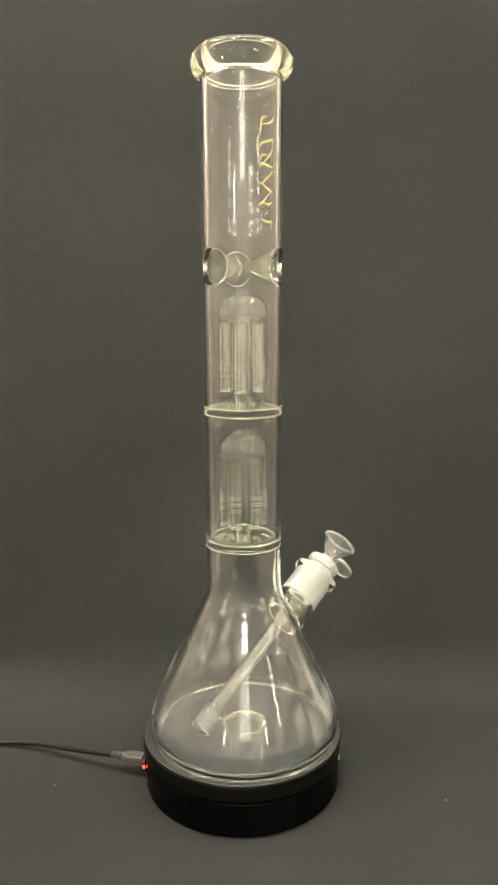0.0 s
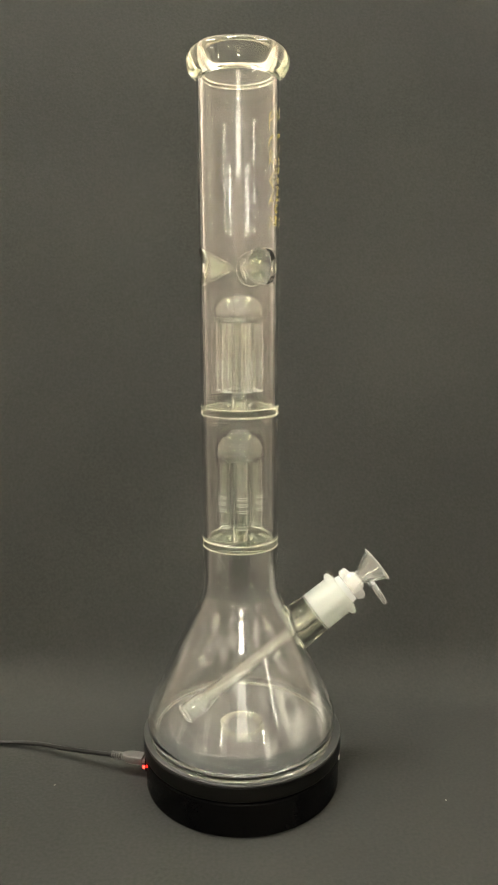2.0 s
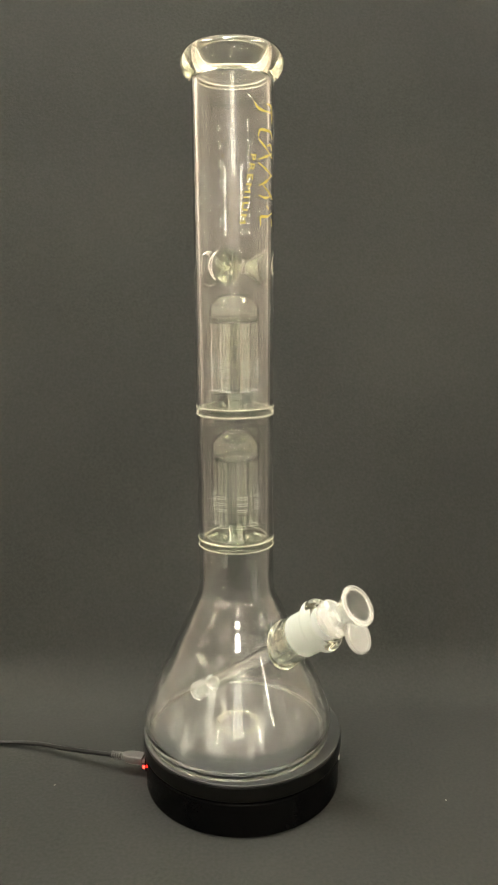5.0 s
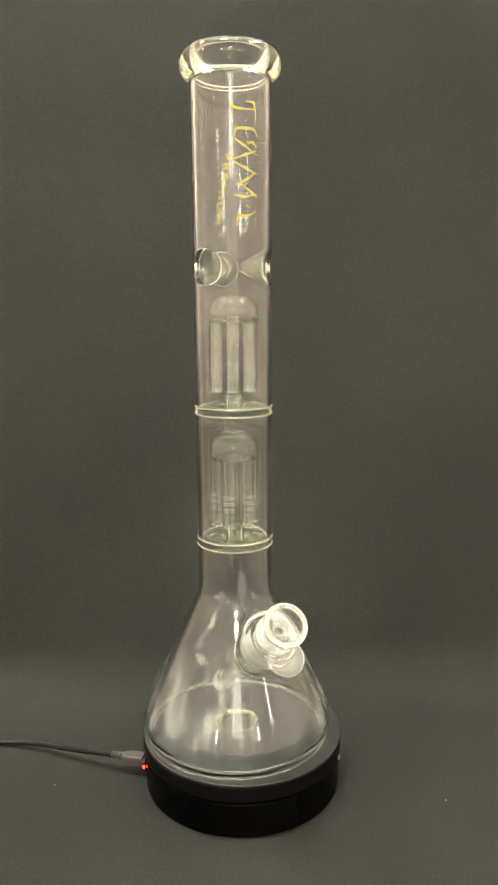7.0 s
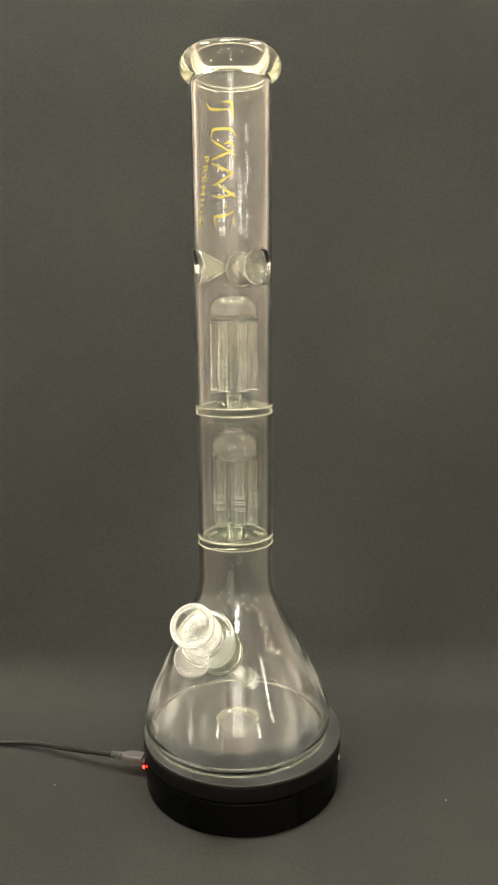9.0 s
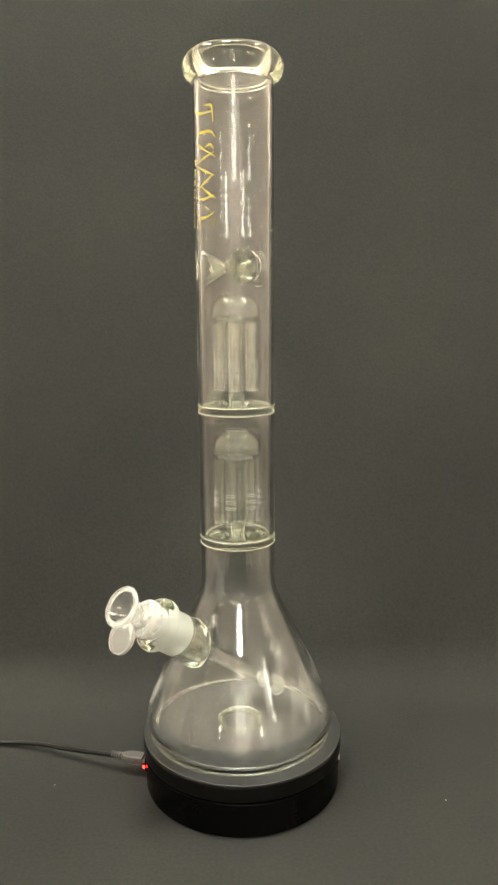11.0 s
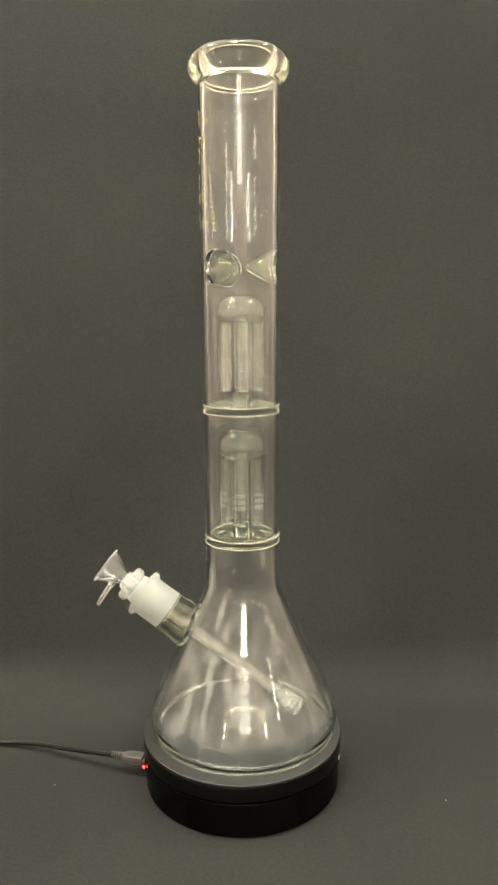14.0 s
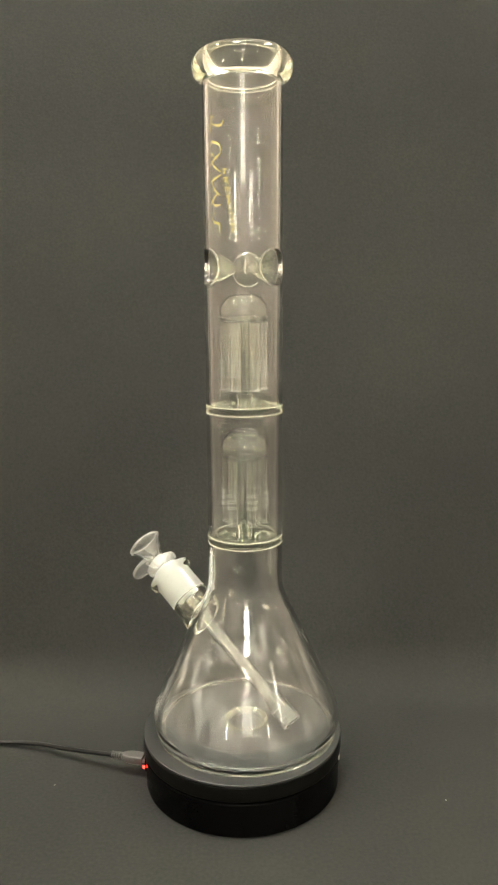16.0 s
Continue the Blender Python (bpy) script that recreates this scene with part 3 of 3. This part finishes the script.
def water_pipe():
    p = empty("water_pipe", "clear glass beaker water pipe standing on the turntable platter", "water pipe", pose(0, 0, PLATTER))
    g = 0.00015
    bulge = [(0.0246 + 0.0065 * math.cos(a), ZT - 0.0084 + 0.0084 * math.sin(a)) for a in [radians(-82 + 172 * i / 28) for i in range(29)]]
    bore = [(0.0228, ZT - 0.0004), (0.0214, ZT - 0.0014), (0.0206, ZT - 0.0034), (0.0204, ZT - 0.0060), (0.0204, ZT - 0.0120), (0.0207, ZT - 0.0142), (R_TUBE - WALL, ZT - 0.0158), (R_TUBE - WALL, ZT - 0.0176), (R_TUBE - 0.0002, ZT - 0.0176)]
    part("mouthpiece", lathe(bulge + bore, 128, closed=True), M_THICK, p, "flared thick glass mouthpiece")
    upper = part("upper_tube", upper_tube(), M_PINCHED, p, "clear straight tube with three ice pinches", angle=60)
    disc = lambda z: lathe(rounded([(0, z), (R_TUBE + 0.0001, z, 0.0009), (R_TUBE + 0.0001, z + 0.0045, 0.0009), (0, z + 0.0045)], 0.001, 5), 128)
    part("upper_disc", disc(ZA), M_DISC, p, "thick clear glass disc with bright edges")
    part("lower_tube", lathe(tube_profile(R_TUBE, R_TUBE - WALL, ZB + 0.0045 + g, ZA - g), 128, closed=True), M_GLASS, p)
    part("lower_disc", disc(ZB), M_DISC, p, "thick clear glass disc with bright edges")
    # hazy rings paint the light that gathers in the discs' edges
    for z, w in ((ZA - 0.0002, 0.00055), (ZA + 0.0046, 0.0003), (ZB - 0.0002, 0.0004), (ZB + 0.0046, 0.0003)):
        ring = [(R_TUBE + 0.00025 - w + w * math.cos(2 * math.pi * i / 10), z + w * math.sin(2 * math.pi * i / 10)) for i in range(10)]
        part("edge_highlight", lathe(ring, 128, closed=True), M_EDGE, p, "painted pale highlight line round the disc's edge")
    percolator(p, ZA + 0.0046, 0.3186 - PLATTER, 0.3365 - PLATTER, 0.2760 - PLATTER, 0.2935 - PLATTER, radians(-18), M_FINE)
    percolator(p, ZB + 0.0046, 0.2300 - PLATTER, 0.2486 - PLATTER, 0.1870 - PLATTER, 0.2070 - PLATTER, radians(28), M_GREEN, True)
    # the beaker: neck, flare, cone, rounded heel, and a floor with a raised ring
    t = 0.0030
    outer = [(0.0590, 0.0003), (0.0626, 0.0010), (0.0642, 0.0042), (0.0648, 0.0100), (0.0643, 0.0145), (0.0631, 0.0190), (0.0592, 0.0290), (0.0550, 0.0385), (0.0487, 0.0520), (0.0420, 0.0665), (0.0352, 0.0810), (0.0298, 0.0925), (0.0266, 0.1000), (0.0252, 0.1070), (R_TUBE, 0.1150), (R_TUBE, ZB - g)]
    inner = [(max(0.0, r - t), z) for r, z in outer[3:]]
    inner[-1] = (R_TUBE - WALL, ZB - g)
    inner[-2] = (R_TUBE - WALL, 0.1150)
    prof = [(0, 0.0012), (0.0100, 0.0012), (0.0150, 0.0005)] + outer + inner[::-1] + [(0.0606, 0.0052), (0.0580, 0.0030), (0.0540, 0.0024), (0.0260, 0.0024), (0.0180, 0.0030), (0.0100, 0.0030), (0, 0.0030)]
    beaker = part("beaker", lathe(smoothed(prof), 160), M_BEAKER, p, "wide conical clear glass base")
    # thin hazy ring that paints the bright highlight along the bottom edge
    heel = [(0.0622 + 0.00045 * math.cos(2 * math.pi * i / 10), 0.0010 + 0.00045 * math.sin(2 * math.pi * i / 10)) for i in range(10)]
    part("heel_highlight", lathe(heel, 160, closed=True), M_HEEL, beaker, "painted pale highlight where the base meets its wall")
    rim = [(0.0126, 0.0031), (0.0146, 0.0046), (0.0152, 0.0046), (0.0158, 0.0031)]
    part("base_ring", lathe(rim, 96, closed=True), M_RING, beaker, "raised pale yellow ring in the base")
    # the joint on the beaker's shoulder
    bm = lathe(rounded([
        (0.0103, 0.0895), (0.0144, 0.0880, 0.0015), (0.0154, 0.0930, 0.002), (0.0142, 0.0975, 0.002), (0.0140, 0.1230, 0.001), (0.0172, 0.1250, 0.0016), (0.0172, 0.1292, 0.0018), (0.0125, 0.1305, 0.001),
        (0.0100, 0.1290, 0.0006), (0.0095, 0.1060, 0.001), (0.0103, 0.0895)], 0.001, 5)[:-1], 72, closed=True)
    for v in bm.verts:   # its lower end is cut aslant, to sit on the cone
        v.co.z -= 0.34 * v.co.x * min(1.0, max(0.0, (0.1040 - v.co.z) / 0.012))
    part("joint", bm, M_THICK, p, "thick clear glass joint with a flared collar", STEM)
    # a hazy ring paints the bright edge inside the joint
    for r, z, w in ((0.0108, 0.1052, 0.0004),):
        ring = [(r + w * math.cos(2 * math.pi * i / 10), z + w * math.sin(2 * math.pi * i / 10)) for i in range(10)]
        part("joint_line", lathe(ring, 72, closed=True), M_RIMLIGHT, p, "painted pale highlight line round the joint", STEM)
    printed_mark(upper)
    return p


def smoothed(pts):
    """Catmull-Rom through the points, so that the profile runs smoothly."""
    v = [Vector(p) for p in pts]
    out = []
    for i in range(len(v) - 1):
        a, b, c, d = v[max(0, i - 1)], v[i], v[i + 1], v[min(len(v) - 1, i + 2)]
        n = 4 if (c - b).length > 0.002 else 3
        if abs(b.x - c.x) < 1e-5 or (c - b).length < 0.0038 and b.y > 0.13:
            n = 1
        for k in range(n):
            t = k / n
            q = 0.5 * ((2 * b) + (c - a) * t + (2 * a - 5 * b + 4 * c - d) * t * t + (3 * b - a - 3 * c + d) * t ** 3)
            out.append((max(0.0, q.x), q.y))
    out.append(tuple(v[-1]))
    return out


def downstem():
    d = empty("downstem", "clear glass downstem with a frosted joint, set in the pipe", "downstem", pose(0, 0, PLATTER))
    ro, ri = 0.0051, 0.0038
    part("stem_tube", lathe(tube_profile(ro, ri, 0.0110, 0.1040, 0.0005), 40, closed=True), M_DOWN, d, "", STEM)
    # the diffuser end: a wider closed cup with three cut slits
    R = 0.0070
    prof = [(0, -0.0092), (R - 0.0012, -0.0092), (R, -0.0080)]
    prof += [(R, 0.0030), (R - 0.0003, 0.0080), (R - 0.0010, 0.0112), (0.0054, 0.0140), (0.0054, 0.0125), (R - 0.0022, 0.0104), (R - 0.0013, 0.0030), (R - 0.0013, -0.0072), (0, -0.0080)]
    cup = part("diffuser", lathe(prof, 40), M_FINE, d, "slit diffuser end", STEM)
    saw = slit_ring(R)
    for i in range(4):
        for turn in (90, 270):
            m = pose(0, 0, -0.0045 + 0.0036 * i, 0, 12, turn)
            if saw:
                first, saw = part("slit", saw, M_CUT, cup, "", m), None
            else:
                ob = new("slit", first.data)
                ob.parent, ob.matrix_basis = cup, m
    part("ground_joint", lathe(rounded([(0.0050, 0.1060), (0.0104, 0.1060, 0.001), (0.0112, 0.1270, 0.0005), (0.0098, 0.1338, 0.0006), (0.0075, 0.1340, 0.0006), (0.0062, 0.1100, 0.001), (0.0050, 0.1060)], 0.001, 5)[:-1], 64, closed=True), M_FROST, d, "white frosted ground joint", STEM)
    part("collar", lathe(rounded([(0.0074, 0.1342), (0.0105, 0.1342, 0.0006), (0.0122, 0.1358, 0.0016), (0.0122, 0.1398, 0.0018), (0.0095, 0.1412, 0.0008), (0.0074, 0.1410, 0.0005), (0.0074, 0.1342)], 0.0008, 5)[:-1], 64, closed=True), M_COLLAR, d, "thick hazy glass collar", STEM)
    return d


def bowl():
    b = empty("bowl", "clear glass funnel bowl with a round handle, set in the downstem", "bowl", pose(0, 0, PLATTER))
    part("ground_stem", lathe(rounded([(0.0030, 0.1180), (0.0055, 0.1180, 0.0006), (0.0068, 0.1402, 0.0005), (0.0068, 0.1425, 0.0006), (0.0052, 0.1440, 0.001), (0.0030, 0.1440, 0.0004), (0.0030, 0.1180)], 0.0006, 4)[:-1], 48, closed=True), M_COLLAR, b, "hazy glass stem", STEM)
    part("funnel", lathe(rounded([(0.0034, 0.1442), (0.0050, 0.1442, 0.0005), (0.0056, 0.1462, 0.0012), (0.0116, 0.1580, 0.001), (0.0118, 0.1586, 0.0003), (0.0108, 0.1587, 0.0003), (0.0102, 0.1578, 0.001), (0.0036, 0.1475, 0.002), (0.0034, 0.1442)], 0.0008, 5)[:-1], 64, closed=True), M_MILK, b, "flared funnel", STEM)
    lip = [(0.0113 + 0.0018 * math.cos(2 * math.pi * i / 12), 0.1597 + 0.0010 * math.sin(2 * math.pi * i / 12)) for i in range(12)]
    part("lip", lathe(lip, 64, closed=True), M_LIP, b, "rounded hazy glass lip", STEM)
    # the flat round handle hangs below the neck
    bm = lathe(rounded([(0, -0.0009), (0.0085, -0.0010, 0.001), (0.0108, -0.0016, 0.0012), (0.0108, 0.0016, 0.0012), (0.0085, 0.0010, 0.001), (0, 0.0009)], 0.0006, 4), 48)
    # along the stem, x of this frame points below the stem
    part("handle", bm, M_HANDLE, b, "flat round glass handle", STEM @ pose(0.0158, 0, 0.1485, 0, 6, 0))
    part("handle_neck", lathe(rounded([(0, 0.0040), (0.0022, 0.0040, 0.0006), (0.0016, 0.0080, 0.001), (0.0024, 0.0118, 0.0006), (0, 0.0118)], 0.0006, 3), 20), M_GLASS, b, "", STEM @ pose(-0.001, 0, 0.1480, 0, 90, 0))
    return b


def lint(x, y, turn):
    """A tiny curl of pale lint on the sheet."""
    bm = bmesh.new()
    bmesh.ops.create_icosphere(bm, subdivisions=2, radius=0.0004)
    for v in bm.verts:
        v.co.x *= 1.6 + 0.5 * noise.noise(v.co * 900)
        v.co.z *= 0.6
        v.co.y += 0.0004 * math.sin(v.co.x * 2500)
    ob = part("lint_speck", bm, M_LINT, None, "", pose(x, y, 0.00025, 0, 0, turn))
    return tagged(ob, "tiny pale speck of lint on the dark sheet", "lint", group="lint specks")


def motions():
    """The platter turns steadily and carries the pipe, its downstem and its bowl."""
    rows, turn = [], []
    for i in range(33):
        t = 0.5 * i
        rz = ANGLE0 + RATE * t - 90
        turn.append((t, pose(0, 0, 0, 0, 0, rz)))
        m = pose(0, 0, 0, 0, 0, rz) @ Matrix.Translation((OFF[0], OFF[1], PLATTER + 0.0002)) @ pose(0, 0, 0, -math.degrees(LEAN[1]), math.degrees(LEAN[0]), 0)
        rows.append((t, m))
    walk(PLAT, turn)
    for thing in (PIPE, STEM_THING, BOWL):
        walk(thing, rows)


# ---------------------------------------------------------------- the place
room()
ceiling_light(pose(0.02, -4.44, 2.4), 0.80, 0.34, M_PANEL)
ceiling_light(pose(0.02, -4.86, 2.4), 0.80, 0.34, M_PANEL)
# two added fill panels, unseen, that brighten the side walls and the backdrop
ceiling_light(pose(-1.15, 0.25, 2.4), 0.30, 0.85, M_LEFTFILL)
ceiling_light(pose(1.15, 0.1, 2.4), 0.30, 1.20, M_RIGHTFILL)
ceiling_light(pose(-0.25, -0.25, 2.4), 0.38, 0.38, M_OVER)
backdrop()
TABLE, PLAT = turntable()
cable()
lint(-0.1315, -0.0076, 20)
lint(0.1364, -0.0358, 70)
PIPE = water_pipe()
STEM_THING = downstem()
BOWL = bowl()
for thing in (PIPE, STEM_THING, BOWL):
    for ob in thing.children_recursive:
        if ob.type == "MESH" and ob.data.materials[0] in (M_GLASS, M_PINCHED, M_THICK, M_FINE, M_GREEN, M_BEAKER, M_FOOT, M_DISC, M_MILK, M_DOWN, M_STEM):
            ob.visible_shadow = False
motions()
